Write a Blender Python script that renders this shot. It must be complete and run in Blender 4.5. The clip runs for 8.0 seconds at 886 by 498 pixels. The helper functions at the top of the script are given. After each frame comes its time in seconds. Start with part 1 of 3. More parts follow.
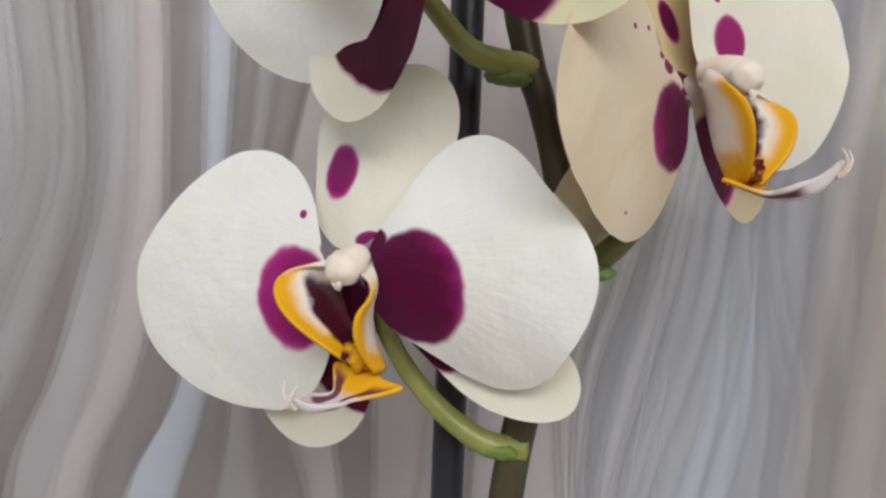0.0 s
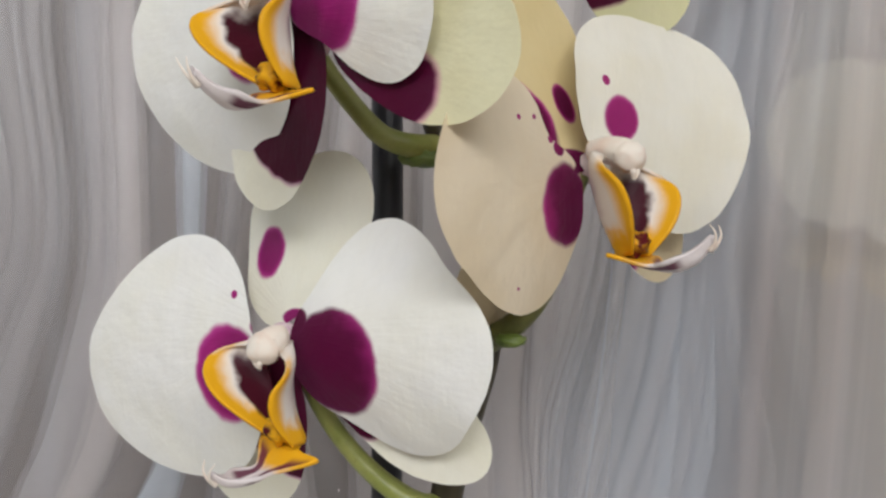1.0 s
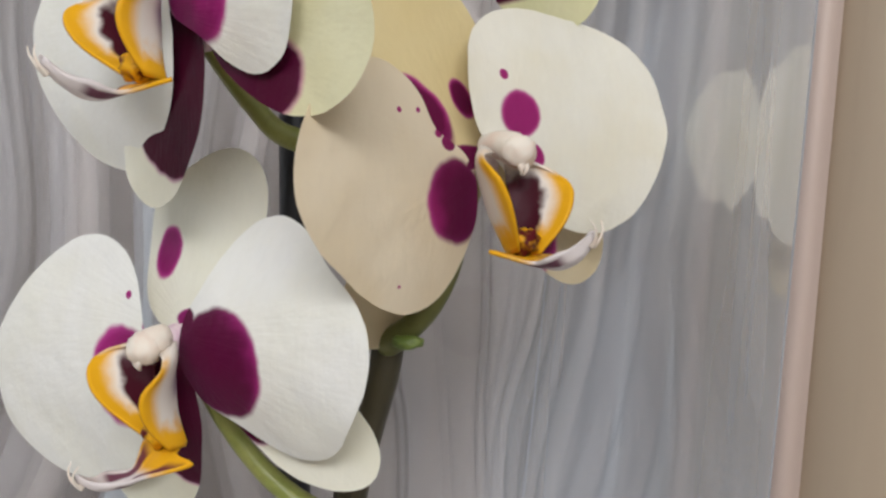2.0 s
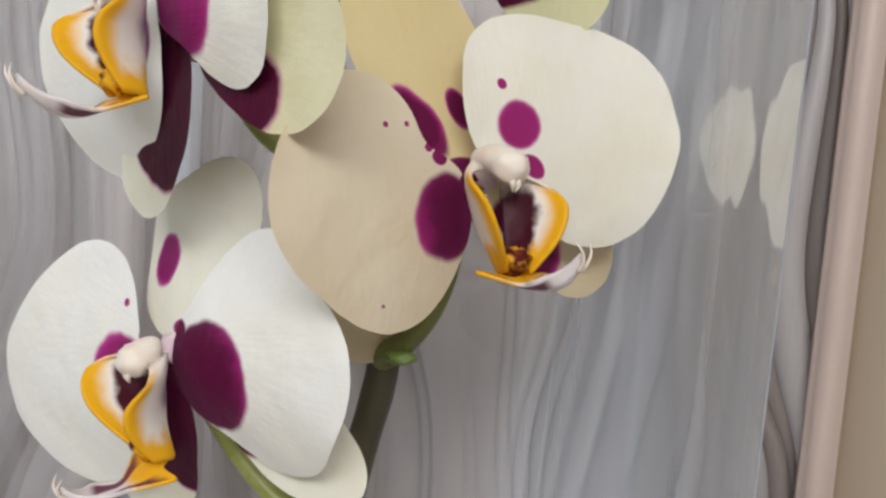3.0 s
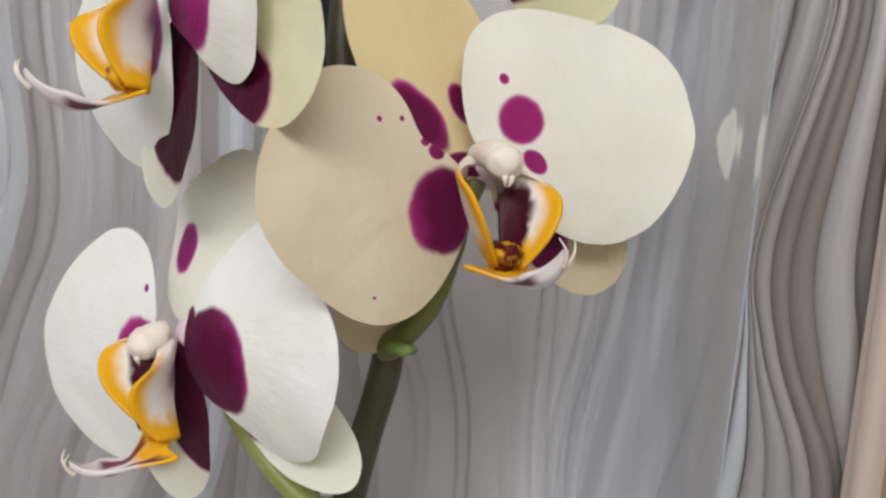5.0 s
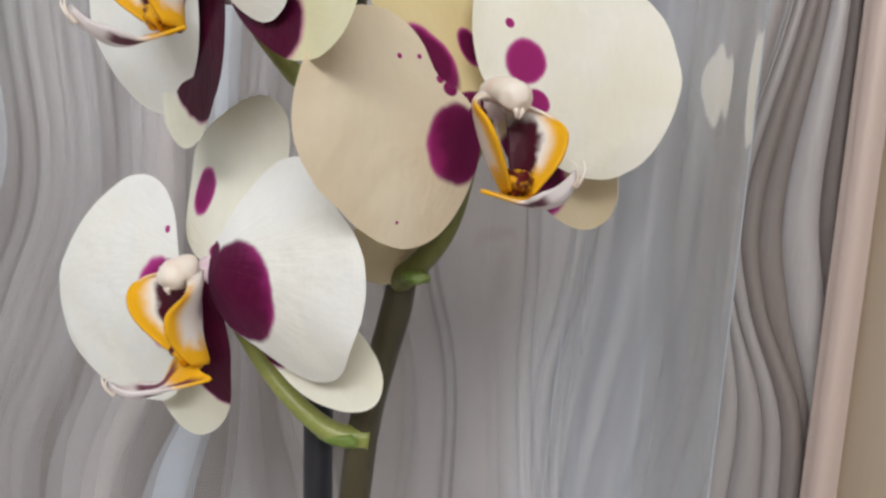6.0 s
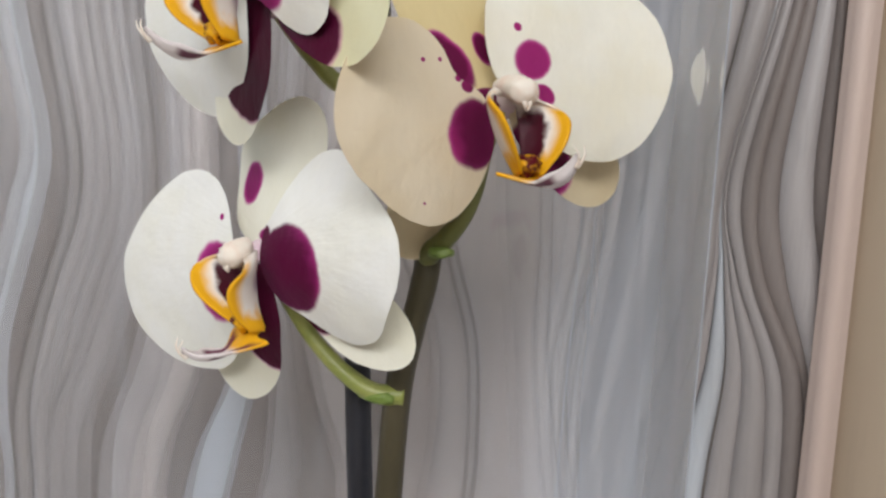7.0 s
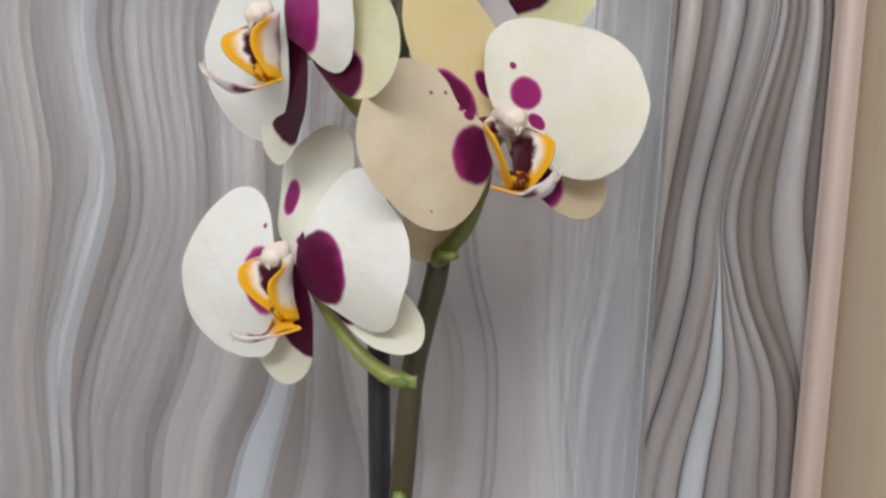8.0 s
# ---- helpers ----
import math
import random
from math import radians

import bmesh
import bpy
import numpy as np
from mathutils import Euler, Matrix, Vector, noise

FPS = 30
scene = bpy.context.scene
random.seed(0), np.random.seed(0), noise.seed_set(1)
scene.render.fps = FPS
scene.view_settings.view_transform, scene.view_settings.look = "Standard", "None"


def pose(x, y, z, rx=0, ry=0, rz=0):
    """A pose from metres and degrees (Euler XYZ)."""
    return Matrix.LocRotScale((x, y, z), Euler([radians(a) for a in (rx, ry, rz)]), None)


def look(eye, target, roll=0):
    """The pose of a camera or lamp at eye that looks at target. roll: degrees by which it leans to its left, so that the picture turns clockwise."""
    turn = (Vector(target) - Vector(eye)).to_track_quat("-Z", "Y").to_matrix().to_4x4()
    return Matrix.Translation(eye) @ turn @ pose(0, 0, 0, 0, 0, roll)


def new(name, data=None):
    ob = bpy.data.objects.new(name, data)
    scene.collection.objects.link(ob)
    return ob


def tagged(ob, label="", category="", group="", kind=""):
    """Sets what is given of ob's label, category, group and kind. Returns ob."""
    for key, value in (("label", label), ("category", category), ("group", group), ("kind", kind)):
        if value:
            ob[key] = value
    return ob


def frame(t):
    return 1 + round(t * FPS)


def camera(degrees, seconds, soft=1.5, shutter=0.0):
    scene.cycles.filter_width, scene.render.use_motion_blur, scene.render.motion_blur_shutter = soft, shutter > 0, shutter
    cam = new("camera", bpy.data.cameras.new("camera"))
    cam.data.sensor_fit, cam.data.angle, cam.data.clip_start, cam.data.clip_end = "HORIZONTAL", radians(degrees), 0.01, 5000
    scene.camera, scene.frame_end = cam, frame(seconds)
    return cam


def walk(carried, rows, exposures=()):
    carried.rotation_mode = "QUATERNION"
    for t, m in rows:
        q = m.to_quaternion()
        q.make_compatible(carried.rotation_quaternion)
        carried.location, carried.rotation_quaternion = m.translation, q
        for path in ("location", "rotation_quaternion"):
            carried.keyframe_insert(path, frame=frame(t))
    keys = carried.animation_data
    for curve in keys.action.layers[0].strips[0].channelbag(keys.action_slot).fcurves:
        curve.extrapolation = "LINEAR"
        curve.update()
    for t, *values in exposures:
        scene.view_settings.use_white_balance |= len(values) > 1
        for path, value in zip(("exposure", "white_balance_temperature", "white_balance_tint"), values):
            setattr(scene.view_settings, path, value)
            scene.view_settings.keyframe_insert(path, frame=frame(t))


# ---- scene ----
cam = camera(56.0, 8.0, soft=2.6)
PATH = [
    (0, (0.0324, 0.0105, 1.2049), (-0.3555, 1.9671, 1.0596), 6.92),
    (0.5, (0.0428, 0.0083, 1.2098), (-0.3695, 1.9600, 1.0646), 6.06),
    (1, (0.0527, 0.0041, 1.2166), (-0.3764, 1.9559, 1.1366), 4.59),
    (1.5, (0.0691, 0.0135, 1.2166), (-0.3654, 1.9645, 1.1474), 4.35),
    (1.7, (0.0724, 0.0141, 1.2134), (-0.3704, 1.9642, 1.1785), 4.47),
    (2.8, (0.0822, 0.0170, 1.2230), (-0.4900, 1.9304, 1.1152), 5.18),
    (3, (0.0853, 0.0215, 1.2230), (-0.5097, 1.9277, 1.1133), 5.30),
    (3.5, (0.0951, 0.0280, 1.2225), (-0.5851, 1.9053, 1.1079), 5.67),
    (4, (0.1019, 0.0271, 1.2252), (-0.6773, 1.8660, 1.1199), 6.35),
    (5.3, (0.0976, 0.0237, 1.2234), (-0.6647, 1.8669, 1.0779), 6.07),
    (5.5, (0.0958, 0.0195, 1.2180), (-0.6455, 1.8733, 1.0992), 6.02),
    (6, (0.0959, 0.0101, 1.2121), (-0.5818, 1.8858, 1.0623), 5.50),
    (6.5, (0.0986, -0.0037, 1.2095), (-0.5885, 1.8673, 1.0443), 4.54),
    (7, (0.1039, -0.0139, 1.2103), (-0.6121, 1.8458, 1.0403), 3.84),
    (7.5, (0.1181, -0.0353, 1.2152), (-0.6747, 1.7967, 1.0918), 2.73),
    (8, (0.1272, -0.0436, 1.2051), (-0.6924, 1.7783, 1.1119), 4.11),
]
walk(cam, [(t, look(eye, target, roll)) for t, eye, target, roll in PATH],
     exposures=((0, -0.08), (0.7, -0.13), (1.6, -0.13), (3.5, -0.02), (8, 0.0)))

# ---- world and light ----
world = bpy.data.worlds.new("sky")
scene.world = world
world.use_nodes = True
wn = world.node_tree.nodes
sky = wn.new("ShaderNodeTexSky")
sky.sky_type, sky.sun_disc = "NISHITA", False
sky.sun_elevation, sky.sun_rotation = radians(40), radians(200)
wn["Background"].inputs["Strength"].default_value = 0.12
world.node_tree.links.new(sky.outputs[0], wn["Background"].inputs["Color"])


def area_light(name, x, y, z, target, w, h, power, color):
    data = bpy.data.lights.new(name, "AREA")
    data.shape, data.size, data.size_y, data.energy, data.color = "RECTANGLE", w, h, power, color
    ob = new(name, data)
    ob.matrix_world = look((x, y, z), target)
    return ob


area_light("window_daylight", -1.70, -0.62, 1.75, (0.0, -0.45, 1.62), 1.3, 1.25, 5.5, (0.84, 0.92, 1.0))
area_light("high_window_daylight", 0.5, -1.70, 2.24, (0.05, 0.0, 1.35), 1.9, 0.5, 39.5, (0.975, 0.985, 1.0))


# ---- materials ----
class Mat:
    """A node material with short helpers."""

    def __init__(self, name, rough=0.5, metal=0.0):
        self.m = bpy.data.materials.new(name)
        self.m.use_nodes = True
        self.t = self.m.node_tree
        self.b = self.t.nodes["Principled BSDF"]
        self.b.inputs["Roughness"].default_value = rough
        self.b.inputs["Metallic"].default_value = metal
        self.coord = self.t.nodes.new("ShaderNodeTexCoord")

    def node(self, kind, **sets):
        n = self.t.nodes.new(kind)
        for k, v in sets.items():
            setattr(n, k, v)
        return n

    def put(self, value, socket):
        if isinstance(value, bpy.types.NodeSocket):
            self.t.links.new(value, socket)
        else:
            socket.default_value = value

    def math(self, op, a, b=0.0, clamp=False):
        n = self.node("ShaderNodeMath", operation=op, use_clamp=clamp)
        self.put(a, n.inputs[0])
        self.put(b, n.inputs[1])
        return n.outputs[0]

    def smooth(self, x, lo, hi):
        n = self.node("ShaderNodeMapRange", interpolation_type="SMOOTHSTEP")
        self.put(x, n.inputs[0])
        n.inputs[1].default_value, n.inputs[2].default_value = lo, hi
        return n.outputs[0]

    def noise(self, vec, scale, detail=3.0, rough=0.55):
        n = self.node("ShaderNodeTexNoise")
        n.inputs["Scale"].default_value, n.inputs["Detail"].default_value = scale, detail
        n.inputs["Roughness"].default_value = rough
        self.put(vec, n.inputs["Vector"])
        return n.outputs["Fac"]

    def scaled(self, vec, sx, sy, sz):
        n = self.node("ShaderNodeMapping")
        n.inputs["Scale"].default_value = (sx, sy, sz)
        self.put(vec, n.inputs["Vector"])
        return n.outputs[0]

    def mix(self, fac, a, b):
        n = self.node("ShaderNodeMix", data_type="RGBA")
        self.put(fac, n.inputs["Factor"])
        self.put(a if isinstance(a, bpy.types.NodeSocket) else (*a, 1), n.inputs[6])
        self.put(b if isinstance(b, bpy.types.NodeSocket) else (*b, 1), n.inputs[7])
        return n.outputs[2]

    def color(self, c):
        self.put(c if isinstance(c, bpy.types.NodeSocket) else (*c, 1), self.b.inputs["Base Color"])
        return self

    def bump(self, height, strength, distance):
        n = self.node("ShaderNodeBump")
        n.inputs["Strength"].default_value, n.inputs["Distance"].default_value = strength, distance
        self.put(height, n.inputs["Height"])
        self.t.links.new(n.outputs[0], self.b.inputs["Normal"])
        return self

    def xyz(self, vec):
        n = self.node("ShaderNodeSeparateXYZ")
        self.put(vec, n.inputs[0])
        return n.outputs


MAGENTA, DARK = (0.37, 0.022, 0.185), (0.062, 0.003, 0.018)


def translucent(mat, color, share):
    """Lets part of the light pass through a thin petal."""
    tr = mat.node("ShaderNodeBsdfTranslucent")
    mat.put(color, tr.inputs["Color"])
    mx = mat.node("ShaderNodeMixShader")
    mx.inputs[0].default_value = share
    mat.t.links.new(mat.b.outputs[0], mx.inputs[1])
    mat.t.links.new(tr.outputs[0], mx.inputs[2])
    mat.t.links.new(mx.outputs[0], mat.t.nodes["Material Output"].inputs["Surface"])


def petal_material(name, pale, tinge, patches, dark=0.5, magenta=MAGENTA):
    """Waxy petal with blotches. patches: (u, v, ru, rv, degrees, softness) in millimetres of the flower's own plane."""
    m = Mat(name, 0.42)
    obj = m.coord.outputs["Object"]
    x, y, z = m.xyz(obj)
    # veins and small unevenness of colour
    broad = m.noise(obj, 55, 2)
    fine = m.noise(m.scaled(obj, 1, 1, 0.35), 700, 3)
    base = m.mix(m.smooth(broad, 0.35, 0.7), pale, tinge)
    base = m.mix(m.math("MULTIPLY", m.smooth(fine, 0.4, 0.75), 0.10), base, [c * 0.8 for c in pale])
    ang = m.math("ARCTAN2", z, x)
    comb = m.node("ShaderNodeCombineXYZ")
    m.put(m.math("MULTIPLY", ang, 9.0), comb.inputs[0])
    m.put(m.math("MULTIPLY", m.math("ADD", m.math("MULTIPLY", x, x), m.math("MULTIPLY", z, z)), 900.0), comb.inputs[1])
    veins = m.noise(comb.outputs[0], 2.4, 3)
    base = m.mix(m.math("MULTIPLY", m.smooth(veins, 0.48, 0.75), 0.07), base, [c * k for c, k in zip(pale, (0.90, 0.86, 0.74))])
    # wavering edge of the blotches
    wav = m.math("SUBTRACT", m.noise(obj, 420, 4, 0.6), 0.5)
    wav2 = m.math("SUBTRACT", m.noise(obj, 130, 2), 0.5)
    total = None
    for u, v, ru, rv, deg, soft in patches:
        c, s = math.cos(radians(deg)), math.sin(radians(deg))
        dx, dz = m.math("SUBTRACT", x, u / 1000), m.math("SUBTRACT", z, v / 1000)
        p = m.math("ADD", m.math("MULTIPLY", dx, c * 1000 / ru), m.math("MULTIPLY", dz, s * 1000 / ru))
        q = m.math("ADD", m.math("MULTIPLY", dx, -s * 1000 / rv), m.math("MULTIPLY", dz, c * 1000 / rv))
        r = m.math("SQRT", m.math("ADD", m.math("MULTIPLY", p, p), m.math("MULTIPLY", q, q)))
        d = m.math("MULTIPLY", m.math("SUBTRACT", 1.0, r), max(1.0, min(ru, rv) / 6.5))
        total = d if total is None else m.math("MAXIMUM", total, d)
    if total is not None:
        edge = m.math("ADD", total, m.math("ADD", m.math("MULTIPLY", wav, 0.05), m.math("MULTIPLY", wav2, 0.34)))
        mask = m.smooth(edge, -0.09, 0.11)
        lo, hi = (-0.03, 0.12) if dark > 0.9 else (-0.02, 0.4) if "sepal" in name else (0.5, 1.6)
        inner = m.math("MULTIPLY", m.smooth(m.math("ADD", total, m.math("MULTIPLY", wav2, 0.5)), lo, hi), dark if dark > 0.9 or "sepal" in name else dark * 0.5)
        hz = m.math("ADD", z, 0.007)
        far = m.math("SQRT", m.math("ADD", m.math("MULTIPLY", x, x), m.math("MULTIPLY", hz, hz)))
        near = m.math("MULTIPLY", m.smooth(m.math("SUBTRACT", 0.0285 if dark > 0.8 else 0.0205, m.math("ADD", far, m.math("MULTIPLY", wav2, 0.012))), 0.0, 0.011), dark)
        core = m.math("MAXIMUM", inner, near)
        halo = m.mix(m.smooth(edge, 0.02, 0.26), [min(1.0, c * 1.35 + k) for c, k in zip(magenta, (0.02, 0.03, 0.05))], magenta)
        spot = m.mix(core, halo, DARK)
        base = m.mix(mask, base, spot)
    m.color(base)
    m.bump(m.math("ADD", m.math("MULTIPLY", veins, 0.45), m.math("ADD", m.math("MULTIPLY", fine, 0.4), m.noise(obj, 150, 3))), 0.26, 0.0012)
    m.b.inputs["Specular IOR Level"].default_value = 0.12
    translucent(m, base, 0.16)
    return m.m


def lip_material(name, kind):
    """The lip: kind 'lobe' has a yellow rim and a maroon throat, 'tongue' goes from yellow to white with maroon bars."""
    m = Mat(name, 0.36)
    uv = m.coord.outputs["UV"]
    a, b, _ = m.xyz(uv)
    obj = m.coord.outputs["Object"]
    wav = m.math("MULTIPLY", m.math("SUBTRACT", m.noise(obj, 240, 2), 0.5), 0.28)
    white, yellow, maroon = (0.87, 0.80, 0.73), (0.83, 0.42, 0.015), (0.055, 0.004, 0.012)
    if kind == "lobe":
        rim = m.smooth(m.math("ADD", b, m.math("MULTIPLY", wav, 0.5)), 0.60, 0.86)
        rim = m.math("MULTIPLY", rim, m.smooth(m.math("SUBTRACT", 1.0, m.math("ADD", a, wav)), 0.02, 0.24))
        low = m.smooth(m.math("SUBTRACT", 0.36, m.math("ADD", a, wav)), 0.0, 0.22)
        col = m.mix(m.math("MAXIMUM", rim, low), white, yellow)
        inner = m.math("MULTIPLY", m.smooth(m.math("SUBTRACT", 0.66, m.math("ADD", b, wav)), 0.0, 0.14),
                       m.smooth(m.math("SUBTRACT", 0.86, m.math("ADD", a, wav)), 0.0, 0.2))
        col = m.mix(inner, col, maroon)
    elif kind == "lobe_back":
        rim = m.smooth(m.math("ADD", b, m.math("MULTIPLY", wav, 0.3)), 0.62, 0.90)
        rim = m.math("MULTIPLY", rim, m.smooth(m.math("SUBTRACT", 1.04, m.math("ADD", a, wav)), 0.02, 0.24))
        low = m.smooth(m.math("SUBTRACT", 0.30, m.math("ADD", a, wav)), 0.0, 0.2)
        col = m.mix(m.math("MAXIMUM", rim, low), white, yellow)
        flush = m.math("MULTIPLY", m.smooth(m.math("SUBTRACT", 0.30, m.math("ABSOLUTE", m.math("SUBTRACT", m.math("ADD", a, wav), 0.62))), 0.0, 0.3), m.smooth(m.math("SUBTRACT", 0.5, b), 0.0, 0.4))
        col = m.mix(m.math("MULTIPLY", flush, 0.8), col, (0.20, 0.10, 0.22))
    elif kind == "tongue":
        along = m.smooth(m.math("ADD", a, m.math("MULTIPLY", wav, 0.5)), 0.27, 0.44)
        col = m.mix(along, yellow, (0.80, 0.73, 0.72))
        side = m.math("ABSOLUTE", m.math("SUBTRACT", m.math("MULTIPLY", b, 2.0), 1.0))
        bar = m.smooth(m.math("SUBTRACT", 0.30, m.math("ABSOLUTE", m.math("SUBTRACT", m.math("ADD", side, wav), 0.62))), 0.0, 0.14)
        span = m.math("MULTIPLY", m.smooth(a, 0.17, 0.28), m.smooth(m.math("SUBTRACT", 0.74, a), 0.0, 0.12))
        col = m.mix(m.math("MULTIPLY", m.math("MULTIPLY", bar, span), 0.92), col, (0.12, 0.008, 0.045))
    elif kind == "callus":
        col = m.mix(m.smooth(m.math("ADD", m.noise(obj, 300, 2), 0.0), 0.42, 0.60), yellow, (0.10, 0.008, 0.012))
    else:
        col = m.mix(m.smooth(m.noise(obj, 260, 3), 0.4, 0.75), (0.88, 0.80, 0.70), (0.86, 0.71, 0.60))
    m.color(col).bump(m.noise(obj, 500, 3), 0.18, 0.0008)
    m.b.inputs["Specular IOR Level"].default_value = 0.12
    translucent(m, col, 0.10)
    return m.m


def plain_material(name, colors, scale, rough, bump=0.3, dist=0.001, stretch=(1, 1, 1), metal=0.0):
    m = Mat(name, rough, metal)
    v = m.scaled(m.coord.outputs["Object"], *stretch)
    n1, n2 = m.noise(v, scale, 4), m.noise(v, scale * 7, 3)
    col = m.mix(m.smooth(n1, 0.3, 0.7), colors[0], colors[1])
    col = m.mix(m.math("MULTIPLY", m.smooth(n2, 0.5, 0.8), 0.35), col, colors[2])
    m.color(col).bump(m.math("ADD", n1, n2), bump, dist)
    m.b.inputs["Roughness"].default_value = rough
    return m.m


def ribbon_material(name, tones, rough, sheen):
    """Embossed printed strand: satin, with a brushed grain along it and tone that changes from strand to strand."""
    m = Mat(name, rough)
    obj = m.coord.outputs["Object"]
    grain = m.noise(m.scaled(obj, 1, 1, 0.06), 900, 3)
    cloud = m.noise(m.scaled(obj, 1, 1, 0.25), 22, 3)
    info = m.node("ShaderNodeObjectInfo")
    col = m.mix(info.outputs["Random"], tones[0], tones[1])
    col = m.mix(m.math("MULTIPLY", m.smooth(cloud, 0.4, 0.68), 0.6), col, tones[2])
    col = m.mix(m.math("MULTIPLY", m.smooth(grain, 0.45, 0.75), 0.18), col, [c * 0.7 for c in tones[0]])
    m.color(col).bump(grain, 0.12, 0.0006)
    m.b.inputs["Specular IOR Level"].default_value = sheen
    return m.m


STEM = plain_material("stem_green", [(0.046, 0.037, 0.017), (0.062, 0.050, 0.024), (0.034, 0.024, 0.016)], 160, 0.45, 0.3, 0.0006, (1, 1, 0.3))
PEDICEL = plain_material("pedicel_green", [(0.21, 0.24, 0.05), (0.30, 0.31, 0.09), (0.15, 0.13, 0.05)], 120, 0.4, 0.2, 0.0005)
BRACT = plain_material("bract_green", [(0.13, 0.20, 0.03), (0.20, 0.26, 0.06), (0.10, 0.09, 0.04)], 200, 0.45, 0.2, 0.0005)
BRACT_DULL = plain_material("pedicel_olive", [(0.13, 0.135, 0.035), (0.17, 0.17, 0.05), (0.09, 0.08, 0.03)], 120, 0.45, 0.2, 0.0005)
STICK = plain_material("stick_black", [(0.012, 0.012, 0.016), (0.02, 0.02, 0.026), (0.03, 0.03, 0.035)], 300, 0.38, 0.25, 0.0005, (1, 1, 0.1))
PAINT = plain_material("wall_paint", [(0.74, 0.72, 0.69), (0.77, 0.75, 0.72), (0.70, 0.68, 0.65)], 9, 0.85, 0.15, 0.001)
CEIL = plain_material("ceiling_paint", [(0.78, 0.77, 0.75), (0.8, 0.79, 0.77), (0.75, 0.74, 0.72)], 9, 0.9, 0.1, 0.001)
FLOORM = plain_material("floor_wood", [(0.42, 0.33, 0.24), (0.48, 0.38, 0.28), (0.34, 0.26, 0.18)], 12, 0.45, 0.2, 0.001, (1, 0.15, 1))
BASE = plain_material("panel_base", [(0.17, 0.142, 0.128), (0.21, 0.178, 0.16), (0.145, 0.12, 0.108)], 30, 0.6, 0.2, 0.001, (1, 1, 0.2))
PINK = plain_material("casing_pink", [(0.50, 0.39, 0.34), (0.53, 0.415, 0.36), (0.47, 0.365, 0.32)], 26, 0.5, 0.08, 0.0006, (1, 1, 0.1))
TAN = plain_material("casing_tan", [(0.42, 0.33, 0.24), (0.45, 0.36, 0.265), (0.38, 0.30, 0.215)], 26, 0.55, 0.08, 0.0006, (1, 1, 0.1))
FRAME = plain_material("window_white", [(0.75, 0.75, 0.74), (0.78, 0.78, 0.77), (0.7, 0.7, 0.69)], 30, 0.4, 0.05, 0.0005)
RIB_BEIGE = ribbon_material("strand_beige", [(0.375, 0.332, 0.310), (0.445, 0.397, 0.372), (0.390, 0.354, 0.340)], 0.42, 0.5)
RIB_GREY = ribbon_material("strand_grey", [(0.255, 0.230, 0.222), (0.352, 0.324, 0.316), (0.298, 0.269, 0.262)], 0.40, 0.5)
RIB_BROWN = ribbon_material("strand_brown", [(0.150, 0.122, 0.110), (0.225, 0.193, 0.178), (0.190, 0.163, 0.152)], 0.5, 0.4)
RIB_SILVER = ribbon_material("strand_silver", [(0.40, 0.425, 0.46), (0.49, 0.51, 0.545), (0.37, 0.37, 0.375)], 0.30, 0.7)


def film_material():
    m = Mat("clear_film", 0.06)
    clear = m.node("ShaderNodeBsdfTransparent")
    clear.inputs[0].default_value = (0.985, 0.987, 0.99, 1)
    gloss = m.node("ShaderNodeBsdfGlossy")
    gloss.inputs["Roughness"].default_value = 0.05
    haze_sheen = m.node("ShaderNodeBsdfDiffuse")
    # bluish, as the reflected sheen on the film is put into this colour
    haze_sheen.inputs[0].default_value = (0.76, 0.82, 0.92, 1)
    fres = m.node("ShaderNodeFresnel")
    fres.inputs["IOR"].default_value = 1.5
    bump = m.node("ShaderNodeBump")
    bump.inputs["Strength"].default_value, bump.inputs["Distance"].default_value = 0.25, 0.004
    m.put(m.noise(m.scaled(m.coord.outputs["Object"], 1, 1, 0.12), 26, 2), bump.inputs["Height"])
    m.t.links.new(bump.outputs[0], gloss.inputs["Normal"])
    hazed = m.node("ShaderNodeMixShader")
    fx, fy, fz = m.xyz(m.coord.outputs["Object"])
    # faint film haze, plus reflected sheen painted as streaks and a right-hand band
    sheen_streak = m.smooth(m.noise(m.scaled(m.coord.outputs["Object"], 1, 1, 0.06), 75, 3), 0.46, 0.72)
    sheen_band = m.smooth(fx, 0.005, 0.088)
    m.put(m.math("ADD", 0.05, m.math("ADD", m.math("MULTIPLY", sheen_streak, 0.07), m.math("MULTIPLY", sheen_band, 0.38))), hazed.inputs[0])
    # milky film: what stands behind it is seen softly
    soft = m.node("ShaderNodeBsdfRefraction")
    soft.inputs["Color"].default_value = (0.985, 0.987, 0.99, 1)
    soft.inputs["IOR"].default_value = 1.12
    soft.inputs["Roughness"].default_value = 0.18
    see = m.node("ShaderNodeMixShader")
    see.inputs[0].default_value = 0.50
    m.t.links.new(clear.outputs[0], see.inputs[1])
    m.t.links.new(soft.outputs[0], see.inputs[2])
    m.t.links.new(see.outputs[0], hazed.inputs[1])
    m.t.links.new(haze_sheen.outputs[0], hazed.inputs[2])
    top = m.node("ShaderNodeMixShader")
    m.put(m.math("MINIMUM", m.math("MULTIPLY", fres.outputs[0], 1.6), 0.55), top.inputs[0])
    m.t.links.new(hazed.outputs[0], top.inputs[1])
    m.t.links.new(gloss.outputs[0], top.inputs[2])
    m.t.links.new(top.outputs[0], m.t.nodes["Material Output"].inputs["Surface"])
    return m.m


